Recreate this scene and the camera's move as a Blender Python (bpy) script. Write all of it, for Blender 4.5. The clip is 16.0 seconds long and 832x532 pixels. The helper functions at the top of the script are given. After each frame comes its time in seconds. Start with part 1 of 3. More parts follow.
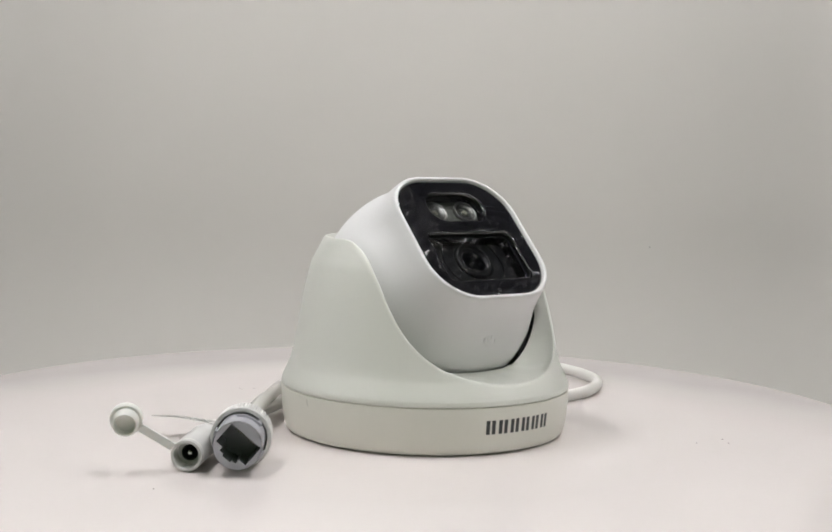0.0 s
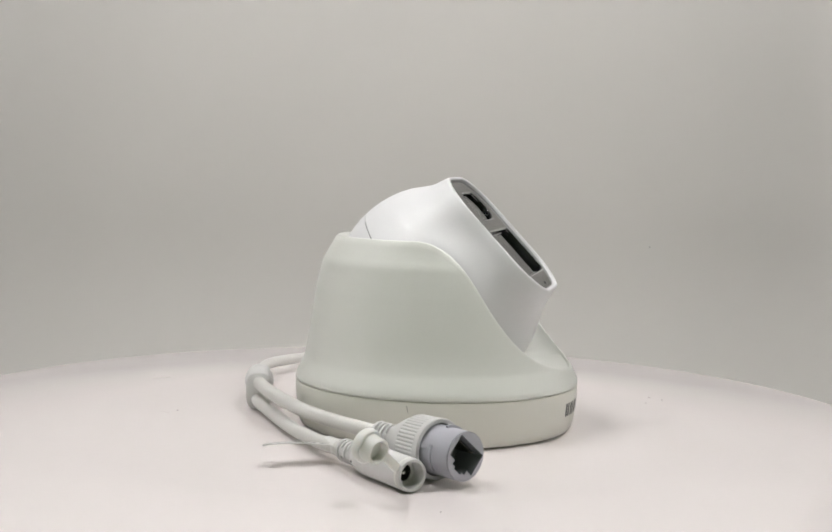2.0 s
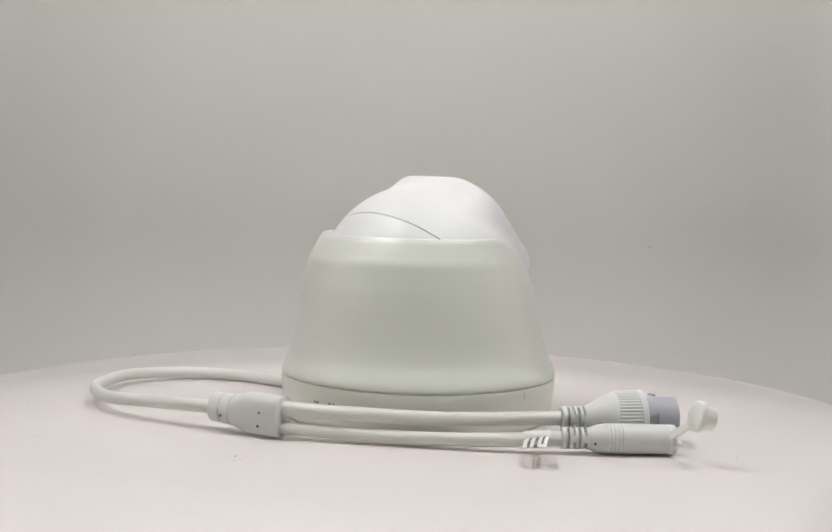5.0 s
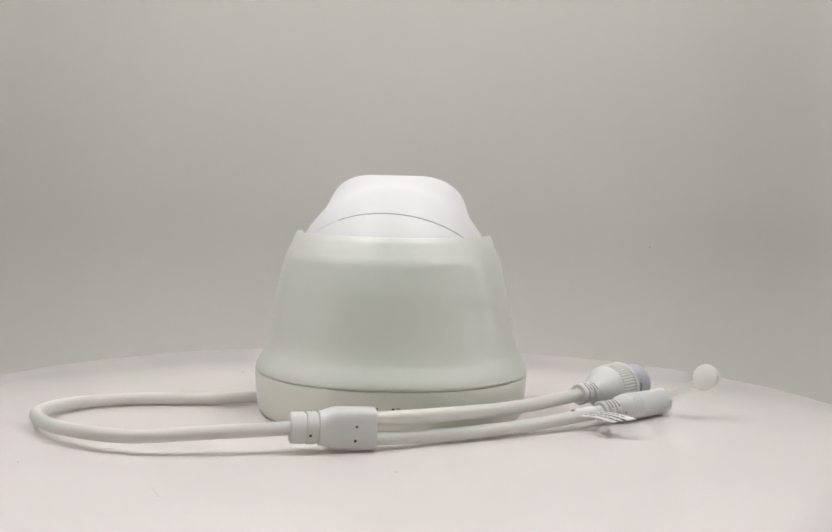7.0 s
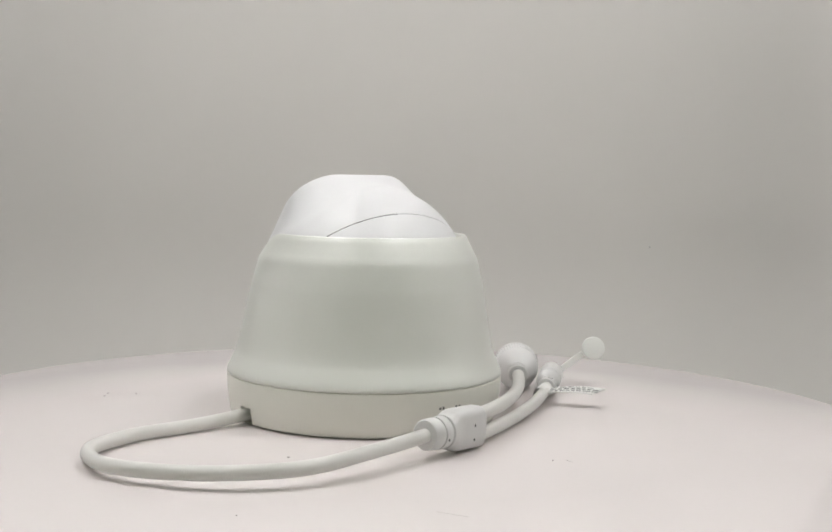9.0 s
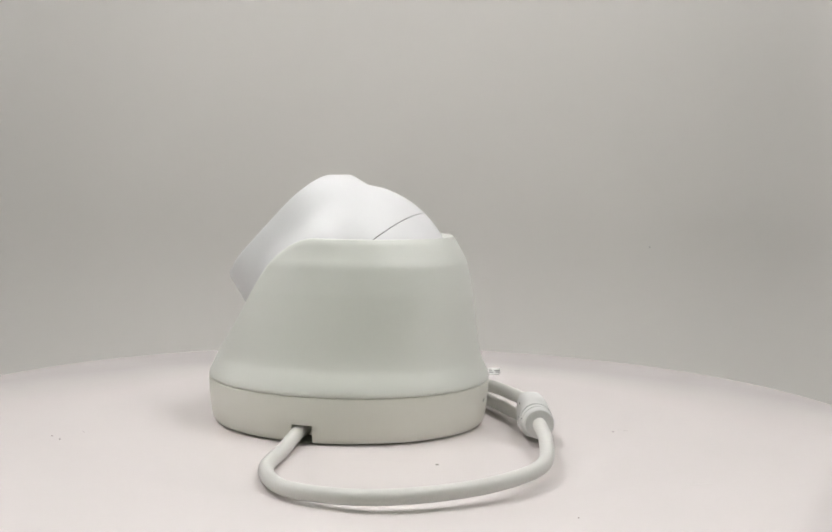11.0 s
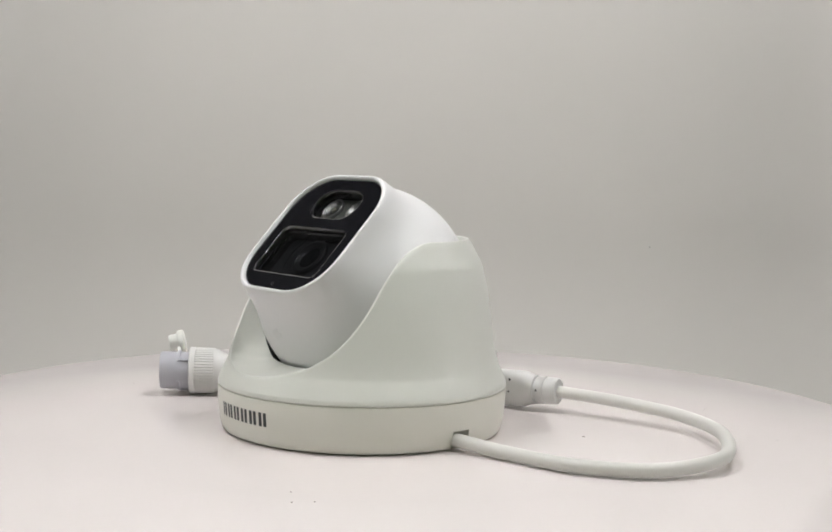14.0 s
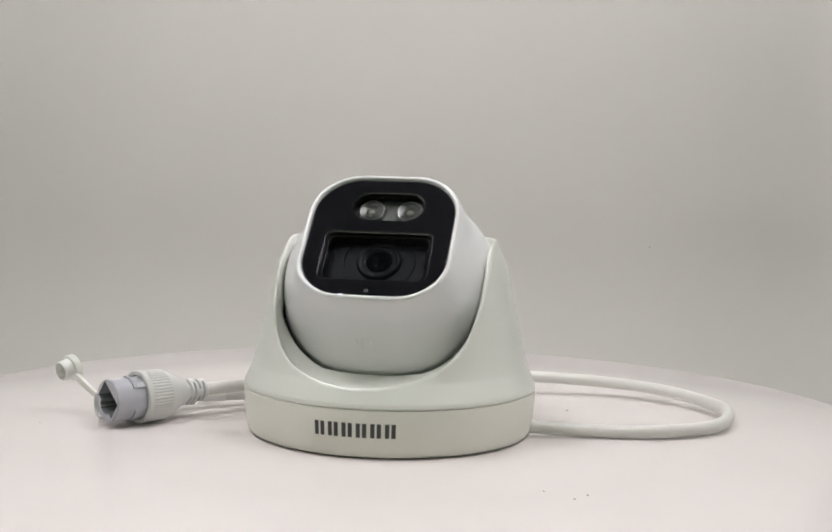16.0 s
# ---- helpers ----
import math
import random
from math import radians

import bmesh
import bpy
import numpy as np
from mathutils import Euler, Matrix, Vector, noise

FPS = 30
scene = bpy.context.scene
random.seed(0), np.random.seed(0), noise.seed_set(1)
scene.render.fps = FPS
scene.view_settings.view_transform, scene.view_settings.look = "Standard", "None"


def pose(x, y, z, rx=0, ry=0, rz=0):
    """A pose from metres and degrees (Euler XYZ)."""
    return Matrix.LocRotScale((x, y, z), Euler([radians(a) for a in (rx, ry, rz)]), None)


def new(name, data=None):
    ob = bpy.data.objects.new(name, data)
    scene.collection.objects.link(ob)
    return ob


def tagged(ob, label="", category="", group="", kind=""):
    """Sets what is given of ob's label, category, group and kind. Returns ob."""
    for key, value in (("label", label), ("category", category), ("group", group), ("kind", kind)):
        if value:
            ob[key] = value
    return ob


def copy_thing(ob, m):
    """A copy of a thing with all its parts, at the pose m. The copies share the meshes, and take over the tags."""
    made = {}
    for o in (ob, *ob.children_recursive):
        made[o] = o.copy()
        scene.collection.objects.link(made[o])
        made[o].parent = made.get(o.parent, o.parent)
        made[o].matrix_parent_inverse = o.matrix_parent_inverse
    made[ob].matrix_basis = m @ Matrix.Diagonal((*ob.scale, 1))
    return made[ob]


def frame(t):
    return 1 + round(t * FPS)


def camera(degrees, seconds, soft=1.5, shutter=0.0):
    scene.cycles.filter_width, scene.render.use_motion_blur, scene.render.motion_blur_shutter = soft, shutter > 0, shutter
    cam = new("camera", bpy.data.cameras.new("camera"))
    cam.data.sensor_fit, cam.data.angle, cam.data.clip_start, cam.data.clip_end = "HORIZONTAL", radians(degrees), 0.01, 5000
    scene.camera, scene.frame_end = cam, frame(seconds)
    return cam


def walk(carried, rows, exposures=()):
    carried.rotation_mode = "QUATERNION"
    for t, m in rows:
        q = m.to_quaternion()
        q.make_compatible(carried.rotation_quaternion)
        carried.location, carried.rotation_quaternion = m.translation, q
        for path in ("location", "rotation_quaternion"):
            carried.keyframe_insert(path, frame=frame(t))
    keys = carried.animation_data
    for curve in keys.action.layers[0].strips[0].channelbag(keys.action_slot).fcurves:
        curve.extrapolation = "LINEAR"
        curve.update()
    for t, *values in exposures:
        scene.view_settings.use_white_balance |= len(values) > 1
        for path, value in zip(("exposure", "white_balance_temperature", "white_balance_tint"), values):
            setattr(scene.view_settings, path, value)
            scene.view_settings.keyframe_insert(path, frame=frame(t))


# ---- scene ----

MM = 0.001


def turn_at(t):
    """Turntable angle in degrees at t seconds, counter-clockwise from above."""
    return 19.4138 * t + float(np.interp(t, (0, 4, 8, 12, 16), (0, -0.04, 0.32, 0.11, 0)))


# camera on a tripod, held still
EYE = pose(0, -0.480, 0.09746, 90 - 4.577, 0, -0.953) @ pose(0, 0, 0, 0, 0, 1.28)
cam = camera(36.307, 16.0, soft=1.8)
walk(cam, [(0.0, EYE), (16.0, EYE)], exposures=[(0.0, 0.0), (3.0, -0.03), (6.5, -0.09), (9.0, -0.07), (12.0, -0.01), (15.0, 0.03), (16.0, 0.0)])

# world: dim room round the light box
world = bpy.data.worlds.new("room_light")
scene.world = world
world.use_nodes = True
world.node_tree.nodes["Background"].inputs["Color"].default_value = (0.74, 1.0, 0.56, 1)
world.node_tree.nodes["Background"].inputs["Strength"].default_value = 0.12
LED_POWER = 1900.0


# ---------------------------------------------------------------- materials
def material(name, color, rough=0.5, metal=0.0, grain=0.0, grain_scale=900.0, bump=0.0, bump_scale=2500.0, blotch=0.0,
             blotch_scale=25.0, coat=0.0, spec=0.5, sss=0.0):
    m = bpy.data.materials.new(name)
    m.use_nodes = True
    nt = m.node_tree
    b = nt.nodes["Principled BSDF"]
    b.inputs["Roughness"].default_value = rough
    b.inputs["Metallic"].default_value = metal
    b.inputs["Coat Weight"].default_value = coat
    b.inputs["Specular IOR Level"].default_value = spec
    if sss:
        b.inputs["Subsurface Weight"].default_value = sss
        b.inputs["Subsurface Radius"].default_value = (1.0, 0.9, 0.75)
        b.inputs["Subsurface Scale"].default_value = 0.0015
    coord = nt.nodes.new("ShaderNodeTexCoord")
    base = nt.nodes.new("ShaderNodeRGB")
    base.outputs[0].default_value = (*color, 1)
    out = base.outputs[0]
    for amount, scale, detail in ((grain, grain_scale, 3), (blotch, blotch_scale, 4)):
        if amount:
            n = nt.nodes.new("ShaderNodeTexNoise")
            n.inputs["Scale"].default_value = scale
            n.inputs["Detail"].default_value = detail
            nt.links.new(coord.outputs["Object"], n.inputs["Vector"])
            ramp = nt.nodes.new("ShaderNodeMapRange")
            ramp.inputs["To Min"].default_value = 1 - amount
            ramp.inputs["To Max"].default_value = 1 + amount
            nt.links.new(n.outputs["Fac"], ramp.inputs["Value"])
            mul = nt.nodes.new("ShaderNodeVectorMath")
            mul.operation = "SCALE"
            nt.links.new(out, mul.inputs[0])
            nt.links.new(ramp.outputs[0], mul.inputs["Scale"])
            out = mul.outputs[0]
            if amount == blotch:
                rr = nt.nodes.new("ShaderNodeMapRange")
                rr.inputs["To Min"].default_value = rough - 0.03
                rr.inputs["To Max"].default_value = rough + 0.03
                nt.links.new(n.outputs["Fac"], rr.inputs["Value"])
                nt.links.new(rr.outputs[0], b.inputs["Roughness"])
    nt.links.new(out, b.inputs["Base Color"])
    if bump:
        n = nt.nodes.new("ShaderNodeTexNoise")
        n.inputs["Scale"].default_value = bump_scale
        n.inputs["Detail"].default_value = 2
        nt.links.new(coord.outputs["Object"], n.inputs["Vector"])
        bp = nt.nodes.new("ShaderNodeBump")
        bp.inputs["Strength"].default_value = bump
        bp.inputs["Distance"].default_value = 0.0002
        nt.links.new(n.outputs["Fac"], bp.inputs["Height"])
        nt.links.new(bp.outputs[0], b.inputs["Normal"])
    return m


def glass_cover(name, tint, rough, ior=1.75):
    """A thin smoked cover: see-through with a mirror-like front."""
    m = bpy.data.materials.new(name)
    m.use_nodes = True
    nt = m.node_tree
    nt.nodes.remove(nt.nodes["Principled BSDF"])
    out = nt.nodes["Material Output"]
    clear = nt.nodes.new("ShaderNodeBsdfTransparent")
    clear.inputs[0].default_value = (*tint, 1)
    gloss = nt.nodes.new("ShaderNodeBsdfGlossy")
    gloss.inputs["Roughness"].default_value = rough
    fres = nt.nodes.new("ShaderNodeFresnel")
    fres.inputs[0].default_value = ior
    mix = nt.nodes.new("ShaderNodeMixShader")
    nt.links.new(fres.outputs[0], mix.inputs[0])
    nt.links.new(clear.outputs[0], mix.inputs[1])
    nt.links.new(gloss.outputs[0], mix.inputs[2])
    nt.links.new(mix.outputs[0], out.inputs[0])
    return m


def glow_material():
    m = bpy.data.materials.new("led_glow")
    m.use_nodes = True
    nt = m.node_tree
    nt.nodes.remove(nt.nodes["Principled BSDF"])
    e = nt.nodes.new("ShaderNodeEmission")
    e.inputs[0].default_value = (1.0, 0.982, 0.972, 1)
    e.inputs[1].default_value = LED_POWER
    nt.links.new(e.outputs[0], nt.nodes["Material Output"].inputs[0])
    return m


PLASTIC = material("white_plastic", (0.715, 0.722, 0.678), rough=0.33, spec=0.7, grain=0.012, bump=0.12, bump_scale=2600, blotch=0.012, blotch_scale=40)
BALL_PLASTIC = material("white_ball_plastic", (0.755, 0.75, 0.76), rough=0.42, spec=0.5, grain=0.01, bump=0.10, bump_scale=2600, blotch=0.01, blotch_scale=40)
BASE_PLASTIC = material("ivory_base_plastic", (0.73, 0.72, 0.66), rough=0.45, grain=0.012, bump=0.12, bump_scale=2200, blotch=0.015, blotch_scale=40)
LAMINATE = material("white_laminate", (0.762, 0.708, 0.700), rough=0.17, grain=0.012, grain_scale=500, bump=0.05, bump_scale=700, blotch=0.02, blotch_scale=14)
PAPER = material("matt_white_backdrop_sheet", (0.60, 0.580, 0.552), rough=0.75, grain=0.006, grain_scale=300, blotch=0.025, blotch_scale=5, bump=0.1, bump_scale=500)
BLACK_GLOSS = material("black_gloss_acrylic", (0.008, 0.008, 0.010), rough=0.012, spec=0.42)
BLACK_POLISH = material("polished_black_edge", (0.008, 0.008, 0.010), rough=0.05, spec=0.75, coat=1.0)
BLACK_POLISH.node_tree.nodes["Principled BSDF"].inputs["Coat IOR"].default_value = 1.6
BLACK_MATT = material("black_matt_plastic", (0.036, 0.036, 0.039), rough=0.5, grain=0.05, bump=0.1)
BOARD = material("dark_grey_board", (0.085, 0.09, 0.082), rough=0.5, grain=0.08)
SMOKED = glass_cover("smoked_cover", (0.17, 0.18, 0.19), 0.01)
CLEAR = glass_cover("clear_cover", (0.80, 0.81, 0.80), 0.01)
DOME = glass_cover("moulded_light_lens", (0.70, 0.71, 0.70), 0.12, 1.3)
LENS_GLASS = material("coated_lens_glass", (0.006, 0.007, 0.010), rough=0.03, coat=1.0)
LENS_RING = material("lens_ring", (0.020, 0.020, 0.021), rough=0.38)
CHROME = material("bright_reflector", (0.27, 0.27, 0.27), rough=0.35, metal=1.0)
CHIP = material("pale_led_chip", (0.32, 0.32, 0.25), rough=0.35)
CABLE = material("white_cable_jacket", (0.66, 0.65, 0.622), rough=0.38, grain=0.015, bump=0.10, bump_scale=1500, blotch=0.02, blotch_scale=60)
MOULD = material("white_moulded_rubber", (0.625, 0.62, 0.612), rough=0.42, grain=0.015, bump=0.12, bump_scale=1800, blotch=0.02, blotch_scale=60)
GREY = material("blue_grey_connector_plastic", (0.42, 0.42, 0.465), rough=0.40, grain=0.015, bump=0.1, bump_scale=1800)
PORT = material("dark_grey_port", (0.22, 0.228, 0.25), rough=0.45, grain=0.03)
CAP_RUBBER = material("translucent_white_rubber", (0.74, 0.74, 0.71), rough=0.4, grain=0.01, sss=0.2)
SEAM = material("grey_seam", (0.34, 0.34, 0.31), rough=0.6)
SLOT = material("slot_shadow_rubber", (0.30, 0.295, 0.28), rough=0.6)
INK = material("dark_grey_ink", (0.045, 0.047, 0.047), rough=0.5, grain=0.1, grain_scale=1500)
LABEL = material("white_label_paper", (0.77, 0.765, 0.745), rough=0.35, grain=0.01)
HOLE = material("dark_hole", (0.02, 0.02, 0.02), rough=0.8)
METAL = material("steel_pin", (0.6, 0.6, 0.58), rough=0.25, metal=1.0)
GOLD = material("contact_metal", (0.16, 0.15, 0.13), rough=0.4, metal=1.0)
SPECK = material("dark_speck", (0.16, 0.145, 0.13), rough=0.8)
FLECK = material("pale_grey_dust", (0.44, 0.43, 0.41), rough=0.8)
SCUFF = material("faint_scuff", (0.69, 0.65, 0.635), rough=0.225)
CLOTH = material("black_cloth", (0.03, 0.03, 0.032), rough=0.9, grain=0.1)
FOIL = material("crumpled_silver_foil", (0.72, 0.72, 0.72), rough=0.11, metal=1.0, grain=0.05, grain_scale=60, blotch=0.05, blotch_scale=12)
GLOW = glow_material()
CHANNEL = material("grey_led_channel", (0.12, 0.12, 0.12), rough=0.4)


# ---------------------------------------------------------------- mesh helpers
def finish(bm, sharp=38):
    bmesh.ops.remove_doubles(bm, verts=bm.verts, dist=1e-7)
    bmesh.ops.recalc_face_normals(bm, faces=bm.faces)
    for f in bm.faces:
        f.smooth = True
    for e in bm.edges:
        if len(e.link_faces) == 2 and e.calc_face_angle(0) > radians(sharp):
            e.smooth = False
    return bm


def part(name, bm, mat, parent=None, label="", sharp=38):
    finish(bm, sharp)
    me = bpy.data.meshes.new(name)
    bm.to_mesh(me)
    bm.free()
    me.materials.append(mat)
    ob = new(name, me)
    if parent:
        ob.parent = parent
    if label:
        ob["label"] = label
    return ob


def rings(loops, close=True, cap_start=False, cap_end=False, bm=None, m=None):
    """A skin through loops of equally many points."""
    bm = bm or bmesh.new()
    vs = [[bm.verts.new((m @ Vector(p)) if m else p) for p in lp] for lp in loops]
    n = len(vs[0])
    for a, b in zip(vs, vs[1:]):
        for i in range(n if close else n - 1):
            j = (i + 1) % n
            bm.faces.new((a[i], a[j], b[j], b[i]))
    if cap_start:
        bm.faces.new(vs[0][::-1])
    if cap_end:
        bm.faces.new(vs[-1])
    return bm


def lathe(profile, n=48, m=None, bm=None):
    """Turn (radius, height) in mm round z; m places it. Ends with radius 0 close."""
    loops = [[(max(r, 1e-4) * MM * math.cos(2 * math.pi * i / n), max(r, 1e-4) * MM * math.sin(2 * math.pi * i / n), z * MM) for i in range(n)] for r, z in profile]
    bm = rings(loops, bm=bm, m=m)
    bmesh.ops.remove_doubles(bm, verts=bm.verts, dist=1e-6)
    return bm


def along(a, b):
    """Matrix with z from a to b (metres), x kept level."""
    a, b = Vector(a), Vector(b)
    z = (b - a).normalized()
    x = Vector((0, 0, 1)).cross(z)
    x = x.normalized() if x.length > 1e-4 else Vector((1, 0, 0))
    y = z.cross(x)
    return Matrix.Translation(a) @ Matrix((x, y, z)).transposed().to_4x4()


def spline(points, n=10):
    p = [Vector(q) for q in points]
    p = [2 * p[0] - p[1]] + p + [2 * p[-1] - p[-2]]
    out = []
    for i in range(1, len(p) - 2):
        a, b, c, d = p[i - 1:i + 3]
        for k in range(n):
            u = k / n
            out.append(0.5 * (2 * b + (c - a) * u + (2 * a - 5 * b + 4 * c - d) * u * u + (3 * b - a - 3 * c + d) * u ** 3))
    return out + [p[-2]]


def tube(points, r, n=16, caps=True):
    """A round rod in metres along points."""
    loops = []
    for i, p in enumerate(points):
        d = (points[min(i + 1, len(points) - 1)] - points[max(i - 1, 0)]).normalized()
        x = d.cross(Vector((0, 0, 1))).normalized()
        y = x.cross(d)
        loops.append([p + r * (math.cos(a) * x + math.sin(a) * y) for a in (2 * math.pi * k / n for k in range(n))])
    return rings(loops, cap_start=caps, cap_end=caps)


def box(cx, cy, cz, sx, sy, sz, bevel=0.0, m=None, bm=None):
    bm = bm or bmesh.new()
    made = bmesh.ops.create_cube(bm, size=1.0, matrix=(m or Matrix()) @ Matrix.LocRotScale((cx, cy, cz), None, (sx, sy, sz)))
    if bevel:
        edges = list({e for v in made["verts"] for e in v.link_edges})
        bmesh.ops.bevel(bm, geom=edges, offset=bevel, segments=2, affect="EDGES", profile=0.5)
    return bm


def round_rect(hx, hy, r, n=10, cx=0.0, cy=0.0):
    """Outline of a rounded rectangle, counter-clockwise, 4 n points."""
    out = []
    for k, (sx, sy) in enumerate(((1, 1), (-1, 1), (-1, -1), (1, -1))):
        for i in range(n):
            a = math.pi / 2 * (k + i / (n - 1))
            out.append((cx + sx * (hx - r) + r * math.cos(a), cy + sy * (hy - r) + r * math.sin(a)))
    return out


def resampled(poly, angles):
    """Radius of a star-shaped outline at each angle."""
    pol = sorted((math.atan2(y, x) % (2 * math.pi), math.hypot(x, y)) for x, y in poly)
    a = np.array([p[0] for p in pol])
    r = np.array([p[1] for p in pol])
    a = np.concatenate((a[-3:] - 2 * math.pi, a, a[:3] + 2 * math.pi))
    r = np.concatenate((r[-3:], r, r[:3]))
    xs, ys = r * np.cos(a), r * np.sin(a)
    out = []
    for t in angles:
        i = int(np.searchsorted(a, t)) - 1
        x0, y0, x1, y1 = xs[i], ys[i], xs[i + 1], ys[i + 1]
        dx, dy = x1 - x0, y1 - y0
        c, s = math.cos(t), math.sin(t)
        den = c * dy - s * dx
        out.append((x0 * dy - y0 * dx) / den if abs(den) > 1e-9 else r[i])
    return out


# ---------------------------------------------------------------- light box
def crumpled(origin, u, v, normal, seed, cell=0.0046, depth=0.0014):
    """A board with a creased face: u and v span it from origin, normal points into the box."""
    rnd = random.Random(seed)
    o, u, v, nrm = Vector(origin), Vector(u), Vector(v), Vector(normal)
    nu, nv = int(u.length / cell), int(v.length / cell)
    grid = []
    for i in range(nu + 1):
        row = []
        for j in range(nv + 1):
            edge = i in (0, nu) or j in (0, nv)
            a = i + (0 if edge else rnd.uniform(-0.35, 0.35))
            b = j + (0 if edge else rnd.uniform(-0.35, 0.35))
            swell = 0.002 * math.sin(i * 0.23 + seed) * math.sin(j * 0.19 + 2 * seed)
            row.append(o + u * a / nu + v * b / nv + nrm * (0.004 + (0 if edge else swell + rnd.uniform(-depth, depth))))
        grid.append(row)
    bm = rings(grid, close=False)
    bmesh.ops.triangulate(bm, faces=bm.faces[:])
    back = [bm.verts.new(p) for p in (o - nrm * 0.006, o + u - nrm * 0.006, o + u + v - nrm * 0.006, o + v - nrm * 0.006)]
    bm.faces.new(back)
    return bm


def build_light_box():
    half, back, front, top, low = 0.40, 0.42, -0.42, 0.66, -0.120
    # one seamless sheet: floor, sweep, back, curved into the sides
    bm = bmesh.new()
    rows = []
    prof = [(front, low), (-0.2, low), (0.10, low)]
    rad = 0.165
    for i in range(31):
        a = math.pi / 2 * i / 30
        prof.append((back - rad + rad * math.sin(a), low + rad - rad * math.cos(a)))
    prof += [(back, 0.25), (back, 0.38), (back, 0.48)]
    for y, z in prof:
        row = []
        for k in range(41):
            u = -1 + 2 * k / 40
            x = u * 0.335
            pull = max(0.0, abs(u) - 0.90) / 0.10
            row.append((x, y - 0.02 * pull ** 2 * max(0.0, (y + 0.1) / 0.5), z))
        rows.append(row)
    rings(rows, close=False, bm=bm)
    sheet = part("backdrop", bm, PAPER, sharp=80)
    tagged(sheet, "plain matt off-white seamless backdrop sheet sweeping up", "backdrop", kind="structure")
    near, far = -0.34, 0.20
    for side, name, into, seed in ((-0.40, "wall_left", 1, 1), (0.40, "wall_right", -1, 2)):
        w = part(name, crumpled((side, near, low), (0, far - near, 0), (0, 0, top - low), (into, 0, 0), seed), FOIL, sharp=1)
        tagged(w, "crumpled silver reflective side wall of the light box", "wall", kind="structure")
    for side, name in ((-0.402, "wall_rear_left"), (0.402, "wall_rear_right")):
        w = part(name, box(side, (far + 0.004 + back) / 2, (top + low) / 2, 0.012, back - far - 0.004, top - low), CLOTH)
        tagged(w, "black cloth rear corner of the light box", "wall", kind="structure")
    c = part("ceiling", box(0, (front + back) / 2, top + 0.012, 2 * half + 0.03, back - front + 0.03, 0.02), CLOTH)
    tagged(c, "black cloth top of the light box", "ceiling", kind="structure")
    b = part("wall_back", box(0, back + 0.02, (top + low) / 2, 2 * half + 0.03, 0.012, top - low), CLOTH)
    tagged(b, "black cloth rear wall behind the backdrop", "wall", kind="structure")
    f = part("floor", box(0, (front + back) / 2, low - 0.016, 2 * half + 0.3, back - front + 0.6, 0.02), CLOTH)
    tagged(f, "black cloth floor of the light box", "floor", kind="structure")
    for x0, x1, name, seed in ((-0.395, -0.272, "ceiling_lining_left", 3), (0.272, 0.395, "ceiling_lining_right", 4)):
        w = part(name, crumpled((x0, near, top - 0.007), (x1 - x0, 0, 0), (0, far - near, 0), (0, 0, -1), seed), FOIL, sharp=1)
        tagged(w, "crumpled silver reflective lining under the light box top", "lining", kind="structure")
    # two led bars, front to back
    bar = new("led_bar")
    tagged(bar, "slim led light bar with a row of bright diodes", "led light", group="led bars of the light box")
    part("channel", box(0, 0, 0.006, 0.030, 0.43, 0.010, 0.002), CHANNEL, bar)
    for k in range(24):
        part("diode", box(0, -0.1955 + 0.017 * k, -0.0005, 0.003, 0.004, 0.002), GLOW, bar)
    bar.matrix_basis = pose(-0.250, -0.099, top - 0.014)
    copy_thing(bar, pose(0.235, -0.099, top - 0.014))
    # a small faint fleck on the backdrop
    k = part("fleck", lathe([(0, 0.2), (0.55, 0.1), (0.7, 0)], 10, pose(0.1811, back - 0.0010, 0.0425, 87, 0, 0)), FLECK)
    tagged(k, "small faint grey dust fleck on the backdrop", "fleck")


# ---------------------------------------------------------------- turntable
def build_turntable():
    t = new("turntable")
    tagged(t, "round white laminate display turntable with a few specks", "turntable")
    R = 193.2
    part("disc", lathe([(0, 0), (60, 0), (120, 0), (R - 1.6, 0), (R - 0.8, -0.25), (R - 0.2, -0.9), (R, -1.8), (R, -14), (R - 0.8, -15.2), (R - 2, -16), (0, -16)], 160), LAMINATE, t)
    part("drum", lathe([(0, -16.2), (90, -16.2), (92, -20), (92, -112), (98, -119.6), (0, -119.6)], 64), BLACK_MATT, t, "black turntable base")
    for x, y, r in ((27.9, 69.1, 0.62), (-59.4, 59.2, 0.35), (109.6, -32.9, 0.3), (121.2, -32.1, 0.4), (120.6, -25.6, 0.38), (-70, -110, 0.25), (30, 140, 0.25)):
        part("speck", lathe([(0, 0.25), (r * 0.7, 0.18), (r, 0.02)], 9, pose(x * MM, y * MM, 0)), SPECK, t, "tiny dark speck")
    for x, y, ln, ang in ((-64.9, 58.8, 4.2, -62), (-29, 129.5, 10, 155)):
        part("scuff", box(0, 0, 0.00004, ln * MM, 0.35 * MM, 0.00008, 0, pose(x * MM, y * MM, 0, 0, 0, ang)), SCUFF, t, "faint scuff line")
    return t


# ---------------------------------------------------------------- dome camera
CX, CY = 12.07, -11.56
FRONT = -53.0
BALL_Z, BALL_R = 49.9, 39.8
TILT = 43.5
DEVICE = pose(0, 0, 0, 0, 0, FRONT)
HEAD = DEVICE @ Matrix.Translation((0, 0, BALL_Z * MM)) @ Matrix(((0, -math.sin(radians(TILT)), math.cos(radians(TILT))), (1, 0, 0), (0, math.cos(radians(TILT)), math.sin(radians(TILT))))).to_4x4()


